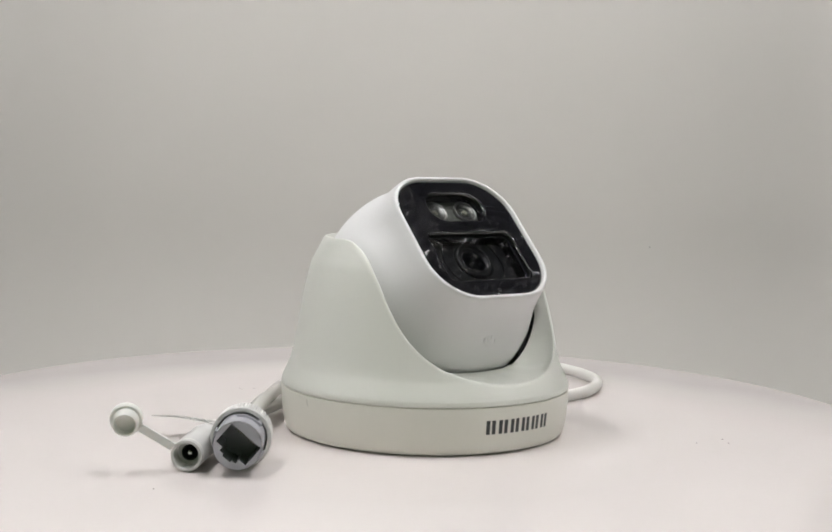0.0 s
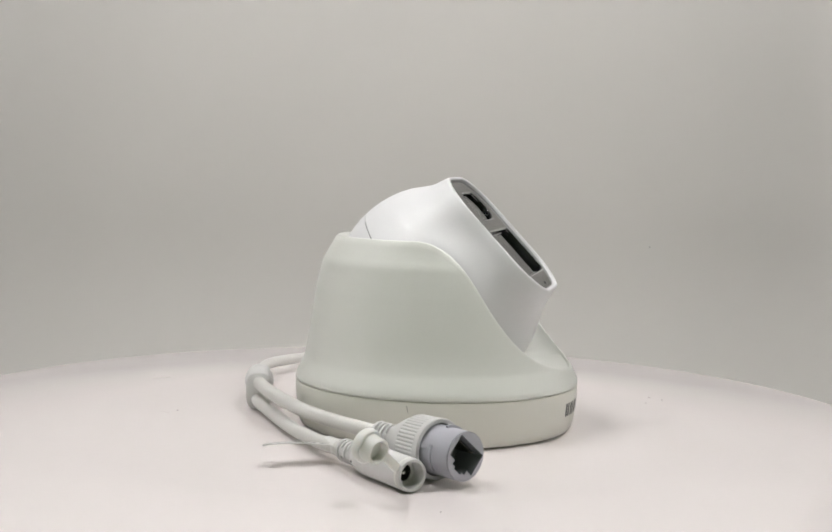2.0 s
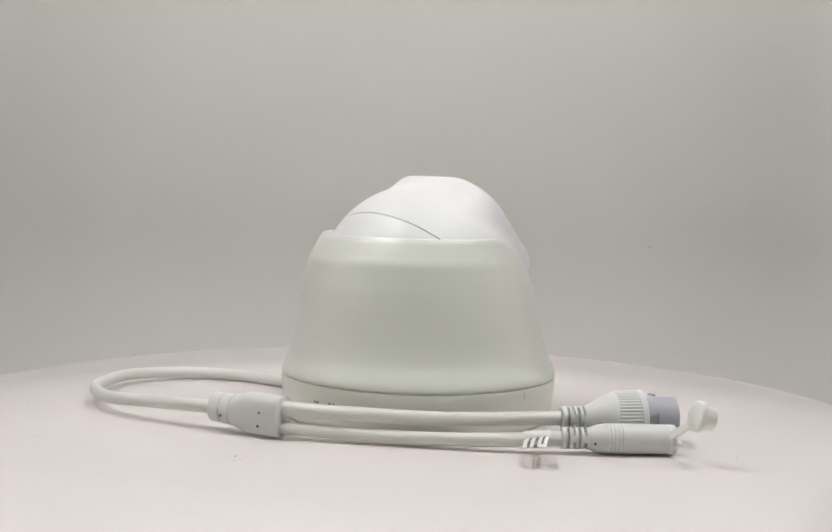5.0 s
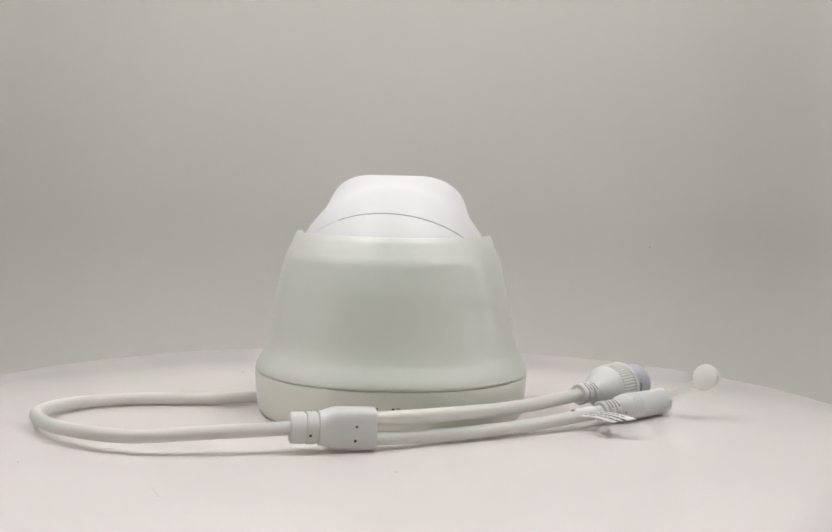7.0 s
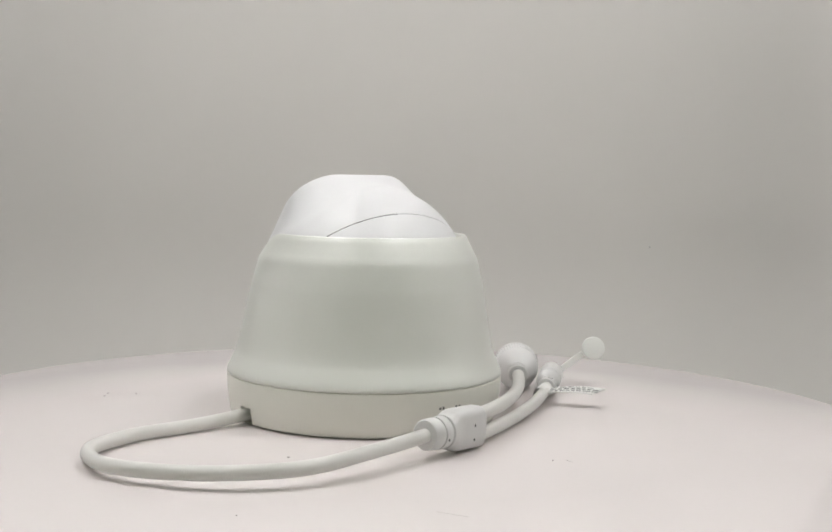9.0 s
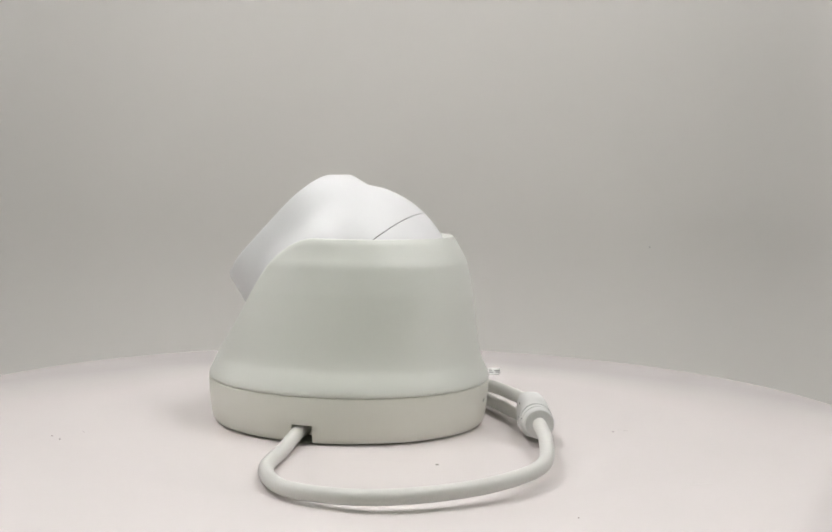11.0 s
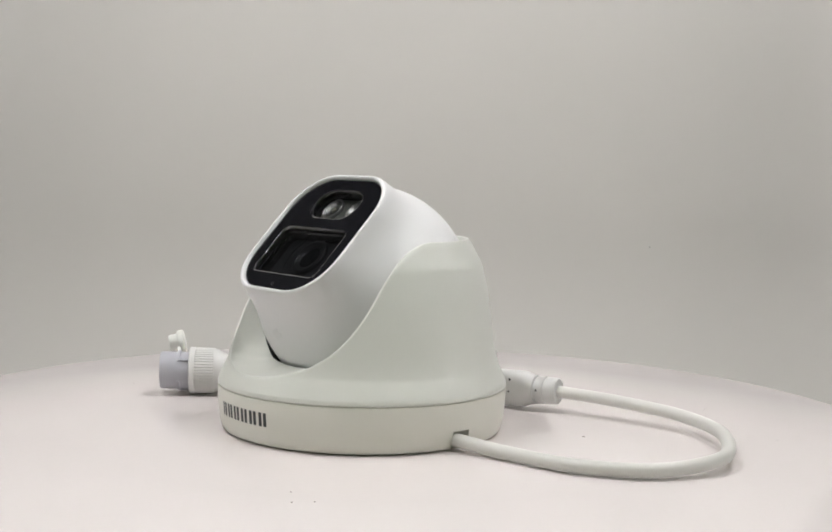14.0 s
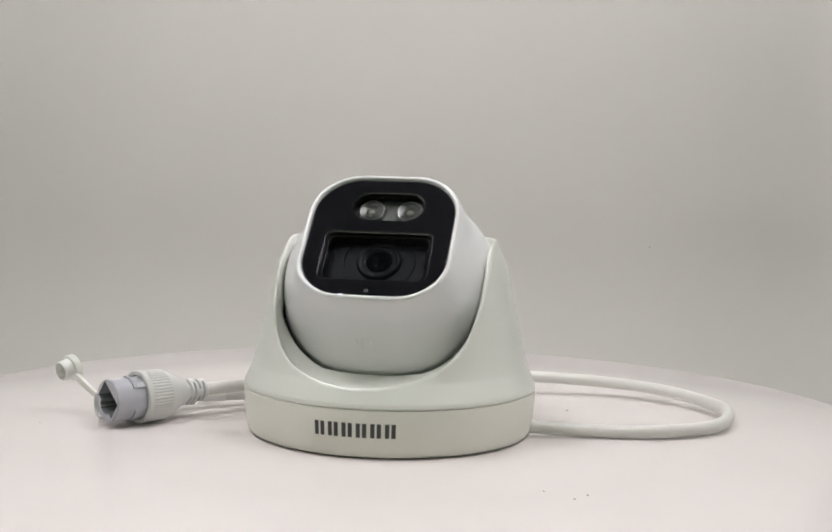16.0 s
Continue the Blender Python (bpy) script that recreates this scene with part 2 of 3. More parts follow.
def wall_radius(z, phi):
    """Outer radius of the housing in mm at a height and bearing from the front."""
    side = float(np.interp(z, (17.1, 18.4, 20, 22.5, 25, 28, 32, 40, 51, 61.4, 62.2, 66, 72), (53.3, 53.1, 52.4, 51.2, 50.0, 49.1, 48.2, 46.6, 44.3, 41.6, 41.1, 39.4, 37.2)))
    rear = float(np.interp(z, (17.1, 18.4, 20, 22.5, 25, 28, 32, 40, 51, 61.4, 62.2, 66, 72), (53.3, 53.1, 52.5, 51.3, 50.2, 49.4, 48.7, 47.7, 46.3, 43.9, 43.4, 41.3, 37.8)))
    w = max(0.0, -math.cos(phi)) ** 1.0
    return side + (rear - side) * w


def lip_height(x):
    return float(np.interp(x, (-60, 1, 5, 9, 13, 17, 21, 25, 29, 33, 37, 42, 47, 51, 55), (70.6, 70.4, 69.6, 67.8, 65.1, 61.2, 55.9, 49.4, 43.2, 37.6, 33.0, 28.5, 25.3, 23.2, 22.4)))


def ball_radius(z):
    d = z - BALL_Z
    return math.sqrt(max(BALL_R ** 2 - d * d, 1.0))


def build_base(cam_thing):
    bm = bmesh.new()
    n0, n1 = 90 - 1.0, 90 + 7.2
    angs = sorted([a for a in np.arange(0, 360, 3.0) if not n0 - 1 < a < n1 + 1] + [n0, n0 + 1.2, 93.0, n1 - 1.2, n1])
    prof = [(50.2, 0.25), (51.0, 0.5), (51.6, 1.3), (52.0, 2.6), (52.5, 5.2), (52.65, 6.7), (53.1, 11), (53.3, 15.8), (53.2, 16.3), (52.8, 16.6), (50.0, 16.6)]
    grid = [[bm.verts.new((r * MM * math.cos(radians(a)), r * MM * math.sin(radians(a)), z * MM)) for a in angs] for r, z in prof]
    na = len(angs)
    for k in range(len(prof) - 1):
        for i in range(na):
            j = (i + 1) % na
            mid = (angs[i] + angs[j]) / 2 if j else 0
            if n0 < mid < n1 and prof[k + 1][1] <= 7.7:
                continue
            bm.faces.new((grid[k][i], grid[k][j], grid[k + 1][j], grid[k + 1][i]))
    # notch tunnel
    idx = [i for i, a in enumerate(angs) if n0 - 0.01 <= a <= n1 + 0.01]
    rim = [grid[k][idx[0]] for k in range(0, 6)] + [grid[5][i] for i in idx[1:]] + [grid[k][idx[-1]] for k in range(4, -1, -1)]
    inner = [bm.verts.new((v.co.x, v.co.y - 0.012, v.co.z)) for v in rim]
    for a, b, c, d in zip(rim, rim[1:], inner[1:], inner):
        bm.faces.new((a, b, c, d))
    bm.faces.new(inner)
    bm.faces.new([v for v in grid[0]])
    bm.transform(DEVICE)
    base = part("base", bm, BASE_PLASTIC, cam_thing, "ivory round plastic base ring")
    # brand mark: six plain upright pairs of bars
    for k in range(6):
        a0 = -15.4 + 5.25 * k
        for off, wd in ((0.2, 1.55), (2.5, 1.55)):
            bm = bmesh.new()
            lo, hi = [], []
            for s in range(3):
                a = radians(a0 + off + wd * s / 2)
                for z, lst in ((7.3, lo), (12.1, hi)):
                    r = float(np.interp(z, (5.2, 6.7, 11, 15.8), (52.5, 52.65, 53.1, 53.3))) + 0.09
                    lst.append((r * MM * math.cos(a), r * MM * math.sin(a), z * MM))
            rings([lo, hi], close=False, bm=bm, m=DEVICE)
            part("brand_bar", bm, INK, base, "dark grey printed bar of the brand mark")
    # small printed approval marks at the back
    for a0, z0, w, h in ((179.8, 10.0, 0.9, 2.6), (181.3, 10.0, 0.9, 2.6), (187.6, 10.2, 1.0, 2.2), (189.2, 10.6, 1.4, 1.0), (189.6, 11.4, 0.6, 1.2)):
        bm = bmesh.new()
        r = 53.08
        lo = [(r * MM * math.cos(radians(a0 + d)), r * MM * math.sin(radians(a0 + d)), z0 * MM) for d in (0, w)]
        hi = [(x, y, z + h * MM) for x, y, z in lo]
        rings([lo, hi], close=False, bm=bm, m=DEVICE)
        part("approval_mark", bm, INK, base, "small dark printed mark")
    # mould line
    bm = bmesh.new()
    lo = [(53.12 * MM * math.cos(radians(-88 + d)), 53.12 * MM * math.sin(radians(-88 + d)), 12.4 * MM) for d in (0, 0.25)]
    hi = [(53.36 * MM * math.cos(radians(-88.6 + d)), 53.36 * MM * math.sin(radians(-88.6 + d)), 15.2 * MM) for d in (0, 0.3)]
    rings([lo, hi], close=False, bm=bm, m=DEVICE)
    part("mould_line", bm, SLOT, base, "fine grey mould line")
    # inner ring that keeps the seam dark
    part("seam_gasket", lathe([(52.45, 16.5), (52.45, 17.0)], 120, DEVICE), SEAM, base, "grey seam line")
    return base


def build_housing(cam_thing):
    n = 180
    cols, gap_shade = [], []
    for i in range(n):
        phi = 2 * math.pi * i / n
        c = math.cos(phi)
        z = 17.0
        while z < 71 and z < lip_height(wall_radius(z, phi) * c):
            z += 0.05
        ze = z
        re = wall_radius(ze, phi)
        col = [(52.2, 16.77), (53.0, 16.78), (53.28, 17.0)]
        for k in range(1, 45):
            zz = 17.1 + (ze - 0.9 - 17.1) * (k / 44) ** 1.1
            col.append((wall_radius(zz, phi), zz))
        w = ((1 + c) / 2) ** 2.2
        deg = abs((math.degrees(phi) + 180) % 360 - 180)
        zi = ze - float(np.interp(deg, (0, 12, 25, 40, 55, 70, 90, 120, 180), (-1.6, -1.0, 1.2, 5.6, 10.5, 12.0, 9.0, 5.0, 3.5)))
        zi = max(zi, 22.6)
        gap = 0.6 + float(np.interp(deg, (8, 28, 45, 62, 78), (0.3, 1.2, 1.4, 1.3, 0.1)))
        ri = ball_radius(zi) + gap
        ri = min(ri, re - 2.4)
        top = [(re - 0.06, ze - 0.35), (re - 0.2, ze - 0.1), (re - 0.45, ze), (re - 0.75, ze - 0.03), (re - 0.95, ze - 0.2), (re - 1.1, ze - 0.7)]
        col += top
        for u in (0.25, 0.5, 0.75, 1.0):
            sag = -1.2 * math.sin(math.pi * u) * w
            col.append((top[-1][0] + (ri - top[-1][0]) * u, top[-1][1] + (zi - top[-1][1]) * u + sag))
        # black lining added below the lip, standing in for shade in the gap
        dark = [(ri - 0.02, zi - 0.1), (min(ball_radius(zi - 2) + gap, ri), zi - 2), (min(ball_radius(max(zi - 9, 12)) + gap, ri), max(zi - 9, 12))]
        gap_shade.append([(r * MM * math.cos(phi), r * MM * math.sin(phi), zz * MM) for r, zz in dark])
        cols.append([(r * MM * math.cos(phi), r * MM * math.sin(phi), zz * MM) for r, zz in col])
    bm = rings([list(x) for x in zip(*cols)], m=DEVICE)
    h = part("housing", bm, PLASTIC, cam_thing, "white bell-shaped plastic housing with a cut-out front", sharp=60)
    part("gap_shade", rings([list(x) for x in zip(*gap_shade)], m=DEVICE), HOLE, h, "added black lining for the shade in the gap round the ball", sharp=60)
    part("speck", lathe([(0, 0.12), (0.3, 0.05), (0.4, 0)], 8, DEVICE @ pose(0.0006, 0.0467, 0.0372, -88, 0, 0)), SPECK, h, "tiny dark speck")
    return h


FACE_S = 33.6
FACE_H = 27.1
FACE_V = 28.0
NA = 128


def head_rows(rows):
    """rows: (s, scale of the rounded square, 0 ball, 0 to 1 along the neck, 2 rim)."""
    angles = [2 * math.pi * i / NA for i in range(NA)]
    sq = resampled(round_rect(FACE_H, FACE_V, 17.3, 12, 0.3, -0.4), angles)
    rim = FACE_S - 0.7
    loops = []
    for s, k, w in rows:
        rc = math.sqrt(max(BALL_R ** 2 - s * s, 0.01))
        loop = []
        for a, q in zip(angles, sq):
            r = rc if w == 0 else q * k
            if 0 < w < 2:
                # straight flank that leaves the ball where it is tangent to it
                d = math.hypot(rim, q)
                tan = math.atan2(q, rim) + math.acos(min(1.0, BALL_R / d))
                s0, r0 = BALL_R * math.cos(tan), BALL_R * math.sin(tan)
                if s <= s0:
                    r = rc
                else:
                    u = (s - s0) / (rim - s0)
                    r = r0 + (q - r0) * u - NECK_DIP * math.sin(math.pi * u) ** 1.5
            loop.append((r * MM * math.cos(a), r * MM * math.sin(a), s * MM))
        loops.append(loop)
    return loops


NECK_DIP = 0.8


def flat_with_holes(outer, holes, z):
    """A flat sheet (mm) with holes, filled with triangles."""
    bm = bmesh.new()
    edges = []
    for lp in [outer] + holes:
        vs = [bm.verts.new((x * MM, y * MM, z * MM)) for x, y in lp]
        edges += [bm.edges.new((a, b)) for a, b in zip(vs, vs[1:] + vs[:1])]
    bmesh.ops.triangle_fill(bm, use_beauty=True, use_dissolve=False, edges=edges)
    return bm


def hole_wall(bm, loop, steps):
    """Ring of bevel and wall round a hole: steps of (inset, z)."""
    cx = sum(p[0] for p in loop) / len(loop)
    cy = sum(p[1] for p in loop) / len(loop)
    hx = max(p[0] for p in loop) - cx
    hy = max(p[1] for p in loop) - cy
    loops = []
    for d, z in steps:
        loops.append([((cx + (x - cx) * (1 - d / hx)) * MM, (cy + (y - cy) * (1 - d / hy)) * MM, z * MM) for x, y in loop])
    rings(loops, bm=bm)


def build_head(cam_thing):
    # rear half of the ball, seam, front half and neck
    back = [(s, 1, 0) for s in np.linspace(-BALL_R + 0.1, 0.1, 26)]
    bm = rings(head_rows(back), cap_start=True)
    bm.transform(HEAD)
    part("ball_rear", bm, BALL_PLASTIC, cam_thing, "white rear half of the ball")
    bm = lathe([(BALL_R - 0.5, -0.1), (BALL_R - 0.5, 0.5)], 96, HEAD)
    part("ball_seam", bm, HOLE, cam_thing, "thin dark seam of the ball")
    front = [(s, 1, 0) for s in np.linspace(0.4, 5.0, 7)]
    front += [(s, 1, 1) for s in np.linspace(5.8, FACE_S - 0.7, 40)]
    front += [(FACE_S - 0.25, 0.993, 2), (FACE_S, 0.978, 2), (FACE_S, 0.962, 2), (FACE_S - 0.25, 0.95, 2), (FACE_S - 1.6, 0.945, 2)]
    bm = rings(head_rows(front))
    bm.transform(HEAD)
    part("ball_front", bm, BALL_PLASTIC, cam_thing, "white front of the ball with squared neck", sharp=50)
    # faint embossed strokes under the face
    for az, z0, z1 in ((-6.2, -14.0, -12.2), (-4.0, -15.6, -11.6), (-1.6, -15.2, -11.2), (0.9, -14.4, -12.6)):
        lo, hi = [], []
        for z, row in ((z0, lo), (z1, hi)):
            r = math.sqrt(BALL_R ** 2 - z * z)
            for d, lift in ((0, -0.1), (0.25, 0.14), (0.95, 0.14), (1.2, -0.1)):
                q = radians(az + d)
                row.append(((r + lift) * MM * math.cos(q), (r + lift) * MM * math.sin(q), (z + BALL_Z) * MM))
        part("embossed_stroke", rings([lo, hi], close=False, m=DEVICE), BALL_PLASTIC, cam_thing, "faint embossed stroke on the ball")
    # face plate
    k = 0.945
    edge = 0.65
    zp = FACE_S - 1.0
    outer = round_rect(FACE_H * k - edge, FACE_V * k - edge, 17.3 * k - edge, 12, 0.3, -0.4)
    led_hole = round_rect(13.3, 7.0, 6.9, 12, 1.2, 13.7)
    win_hole = round_rect(19.5, 11.1, 2.8, 8, 0.3, -8.9)
    bm = flat_with_holes(outer, [led_hole, win_hole], zp)
    hole_wall(bm, led_hole, ((0.4, zp - 0.45), (0.42, zp - 1.25), (0.8, zp - 1.3), (0.85, zp - 4.6)))
    hole_wall(bm, win_hole, ((0.45, zp - 0.5), (0.47, zp - 1.5), (1.5, zp - 1.55), (1.75, zp - 1.8), (1.85, zp - 2.4), (2.2, zp - 5.5)))
    bm.transform(HEAD)
    plate = part("faceplate", bm, BLACK_GLOSS, cam_thing, "glossy black acrylic faceplate with two windows", sharp=25)
    # rounded polished edges of the plate and its windows
    soft = ((0.0, 0.0), (0.15, 0.02), (0.3, 0.1), (0.42, 0.24), (0.48, 0.42), (0.5, 0.6))
    for lp, k in ((outer, -1.35), (led_hole, 1.5), (win_hole, 1.6)):
        bm = bmesh.new()
        hole_wall(bm, lp, [(d * k, zp - z * abs(k)) for d, z in soft])
        bm.transform(HEAD)
        part("polished_edge", bm, BLACK_POLISH, plate, "rounded polished black edge", sharp=70)
    bm2 = flat_with_holes(round_rect(12.6, 6.3, 6.2, 12, 1.2, 13.7), [], zp - 4.6)
    bm2.transform(HEAD)
    part("led_board", bm2, BOARD, plate, "dark grey board behind the lights")
    bm2 = flat_with_holes(round_rect(12.9, 6.6, 6.5, 12, 1.2, 13.7), [], zp - 1.3)
    bm2.transform(HEAD)
    cover = part("light_cover", bm2, CLEAR, plate, "clear cover over the lights")
    cover.visible_shadow = False
    for x in (-5.4, 8.4):
        m = HEAD @ pose(x * MM, 14.6 * MM, (zp - 4.55) * MM)
        cup = part("light_reflector", lathe([(4.6, 0.0), (4.7, 1.0), (4.5, 1.1), (4.0, 0.9), (3.0, 0.5), (2.3, 0.25), (2.2, 0.1)], 32, m), CHROME, plate, "bright round light reflector")
        part("light_lens", lathe([(3.9, 0.8), (3.8, 1.3), (3.0, 2.0), (1.6, 2.5), (0, 2.65)], 24, m), DOME, cup, "clear domed light lens").visible_shadow = False
        part("light_chip", lathe([(0, 0.45), (1.0, 0.4), (1.1, 0.05)], 12, m), CHIP, cup, "pale light chip")
    # lens chamber and lens
    bm2 = flat_with_holes(round_rect(17.3, 8.9, 1.4, 6, 0.3, -8.9), [], zp - 5.4)
    bm2.transform(HEAD)
    part("lens_chamber", bm2, BLACK_MATT, plate, "matt black panel behind the lens window")
    m = HEAD @ pose(0.8 * MM, -7.6 * MM, (zp - 5.35) * MM)
    ring = part("lens_barrel", lathe([(7.9, 0.02), (7.85, 0.6), (7.5, 1.0), (6.8, 1.15), (6.4, 1.05), (5.9, 0.7), (5.7, 0.75), (5.0, 0.55), (4.6, 0.3)], 48, m), LENS_RING, plate, "dark ridged lens barrel")
    part("lens_trim", lathe([(13.0, 0.03), (12.95, 0.25), (12.6, 0.28), (12.5, 0.03)], 64, m), LENS_RING, ring, "thin trim ring round the lens")
    part("lens", lathe([(4.7, 0.3), (3.6, 0.65), (2.2, 0.9), (0.9, 1.0), (0, 1.02)], 36, m), LENS_GLASS, ring, "dark coated glass lens")
    bm2 = flat_with_holes(round_rect(17.8, 9.4, 1.7, 6, 0.3, -8.9), [], zp - 1.9)
    bm2.transform(HEAD)
    cover = part("lens_cover", bm2, SMOKED, plate, "smoked clear lens window")
    cover.visible_shadow = False
    mic = part("microphone_hole", lathe([(0.75, 0.02), (0.7, 0.14), (0.45, 0.1), (0.4, -0.3), (0, -0.3)], 16, HEAD @ pose(0, -24.4 * MM, zp * MM)), LENS_RING, plate, "tiny microphone hole")
    return plate


# ---------------------------------------------------------------- leads and plugs
def at(x, y, z):
    """Turntable millimetres to the camera's own space, metres."""
    return Vector(((x - CX) * MM, (y - CY) * MM, z * MM))


def strain_relief(name, m, r0, r1, length, parent):
    """Sleeve with staggered flex slots cut into it, along z of m."""
    n = 72
    rows = [(-0.3, r0 - 1.4, None), (-0.3, r0 - 0.3, None), (0.1, r0, None)]
    for k in range(4):
        z = length * (0.2 + 0.21 * k)
        r = r0 + (r1 - r0) * z / length
        rows += [(z - 0.52, r, None), (z - 0.5, r, k), (z + 0.5, r, k), (z + 0.52, r, None)]
    rows += [(length, r1, None), (length + 1, r1, None)]
    loops = []
    for z, r, k in rows:
        loop = []
        for i in range(n):
            deg = 360 * i / n
            cut = k is not None and (deg - (20 if k % 2 else 105)) % 180 < 132
            rr = (r - 1.9 if cut else r) * MM
            loop.append((rr * math.cos(radians(deg)), rr * math.sin(radians(deg)), z * MM))
        loops.append(loop)
    return part(name, rings(loops, m=m), MOULD, parent, "ribbed sleeve with flex slots", sharp=30)


def build_leads(cam_thing):
    r_cab = 2.4 * MM
    pts = [at(44, 12, 4.0), at(52, 19.5, 3.6), at(67.2, 36.5, 2.5), at(84.3, 57, 2.5), at(90.8, 81.5, 2.9), at(80.0, 103.5, 3.9), at(61.0, 112.6, 4.4), at(39.0, 114.8, 5.2),
           at(15.5, 106.9, 5.9), at(-3.0, 87.0, 7.4), at(-18.5, 64.8, 8.3)]
    part("cable", tube(spline(pts, 12), r_cab, 20), CABLE, cam_thing, "white round cable lying in a loop")
    # Y-splitter: round collar running into a tall oval block
    a, b = at(-17.0, 66.9, 8.4), at(-32.9, 42.6, 7.4)
    m = along(a, b)
    L = (b - a).length / MM
    loops = []
    for z, hx, hy in ((0, 3.2, 3.2), (0, 4.8, 4.8), (0.5, 5.3, 5.3), (4.6, 5.4, 5.4), (4.7, 4.9, 4.9), (5.3, 4.9, 4.9), (5.4, 5.5, 5.5), (8.6, 5.55, 5.55), (8.7, 5.0, 5.0), (9.3, 5.0, 5.0),
                      (9.6, 5.8, 5.8), (11.0, 5.7, 5.9), (12.8, 5.3, 6.6), (14.6, 5.05, 7.1), (17, 5.0, 7.2), (L - 0.7, 5.0, 7.2), (L - 0.2, 4.85, 7.05), (L, 4.6, 6.8)):
        p = 2.0 + 1.2 * min(1.0, max(0.0, (z - 10) / 5))
        loop = []
        for i in range(40):
            t = 2 * math.pi * i / 40
            c, s = math.cos(t), math.sin(t)
            loop.append((hx * MM * math.copysign(abs(c) ** (2 / p), c), hy * MM * math.copysign(abs(s) ** (2 / p), s), z * MM))
        loops.append(loop)
    spl = part("splitter", rings(loops, cap_start=True, cap_end=True, m=m), MOULD, cam_thing, "white moulded Y-splitter on the cable", sharp=45)
    for side in (1, -1):
        for y, z in ((1.9, 19.4), (-3.0, 19.9), (-1.6, 7.6)) if side > 0 else ((1.4, 21.9), (-3.4, 21.6), (-1.6, 6.3)):
            x = side * (5.5 if z < 10 else 4.96)
            part("vent", lathe([(0, 0.03), (0.42, 0.04), (0.5, -0.02)], 10, m @ pose(x * MM, (y + (2.2 if side > 0 else 0)) * MM, z * MM, 0, 90 * side, 0)), HOLE, spl, "small dark moulding hole")
    # two branches
    rj_rear, rj_front = at(-48.4, -54.0, 9.72), at(-47.3, -94.8, 9.74)
    dc_rear, dc_front = at(-60.3, -51.2, 5.3), at(-63.8, -89.7, 5.15)
    up = [at(-30.5, 46, 10.6), at(-33.6, 40.5, 10.6), at(-39.0, 25, 10.2), at(-43.3, 9, 9.9), at(-46.3, -8.5, 9.4), at(-48.1, -25, 9.4), at(-48.6, -40, 9.6), at(-48.4, -53.6, 9.7)]
    part("ethernet_lead", tube(spline(up, 10), 2.5 * MM, 18), CABLE, cam_thing, "white network lead")
    low = [at(-31, 46, 4.0), at(-34.6, 40, 3.8), at(-40.8, 21, 3.1), at(-47.2, 2, 3.0), at(-52.8, -16, 3.4), at(-57.4, -34, 4.3), at(-60.6, -52.5, 5.3)]
    part("power_lead", tube(spline(low, 10), 2.35 * MM, 18), CABLE, cam_thing, "thin white power lead")

    # network socket
    m = along(rj_rear, rj_front)
    L = (rj_front - rj_rear).length / MM
    rj = part("ethernet_connector", lathe([(3.9, 8.0), (4.5, 9.0), (5.6, 11.3), (7.3, 14.4), (8.6, 17.2), (9.1, 18.6), (9.1, 19)], 48, m), MOULD, cam_thing, "white waterproof network socket with grey insert")
    strain_relief("strain_relief", m, 4.1, 4.0, 9.0, rj)
    n = 144
    loops = []
    for z, r, tooth in ((18.5, 8.9, 0), (18.7, 9.3, 0.25), (19.3, 9.4, 0.36), (26.6, 9.5, 0.36), (26.8, 9.65, 0), (28.6, 9.7, 0), (28.9, 9.45, 0), (28.9, 8.3, 0), (25.4, 8.2, 0)):
        loops.append([((r - (tooth if i % 3 == 0 else 0)) * MM * math.cos(2 * math.pi * i / n), (r - (tooth if i % 3 == 0 else 0)) * MM * math.sin(2 * math.pi * i / n), z * MM) for i in range(n)])
    part("nut", rings(loops, m=m), MOULD, rj, "ribbed white locking nut", sharp=20)
    # grey insert with a turned square port
    R = 7.45
    circ = [(R * math.cos(2 * math.pi * i / 56), R * math.sin(2 * math.pi * i / 56)) for i in range(56)]
    hole = [(-5.9, -4.2), (5.9, -4.2), (5.9, 3.1), (3.2, 3.1), (3.2, 4.6), (1.7, 4.6), (1.7, 5.4), (-1.7, 5.4), (-1.7, 4.6), (-3.2, 4.6), (-3.2, 3.1), (-5.9, 3.1)]
    ca, sa = math.cos(radians(PORT_TURN)), math.sin(radians(PORT_TURN))
    hole = [(x * ca - y * sa, x * sa + y * ca) for x, y in hole]
    bm = flat_with_holes(circ, [hole], L)
    rings([[(x * MM, y * MM, z * MM) for x, y in circ] for z in (L, L - 0.3)], bm=bm)
    rings([[(x * 1.03 * MM, y * 1.03 * MM, z * MM) for x, y in circ] for z in (L - 0.3, 24.5)], bm=bm)
    bm.transform(m)
    ins = part("insert", bm, GREY, rj, "blue-grey plastic socket insert", sharp=30)
    bm = rings([[(x * MM, y * MM, z * MM) for x, y in hole] for z in (L - 0.02, L - 11.0)], cap_end=True, m=m)
    part("port", bm, PORT, ins, "dark grey network port", sharp=20)
    for k in range(8):
        mm = m @ pose(0, 0, 0, 0, 0, PORT_TURN)
        part("contact", box((-3.6 + 1.02 * k) * MM, -3.2 * MM, (L - 6.5) * MM, 0.4 * MM, 0.5 * MM, 8 * MM, 0, mm), GOLD, ins, "thin metal contact")
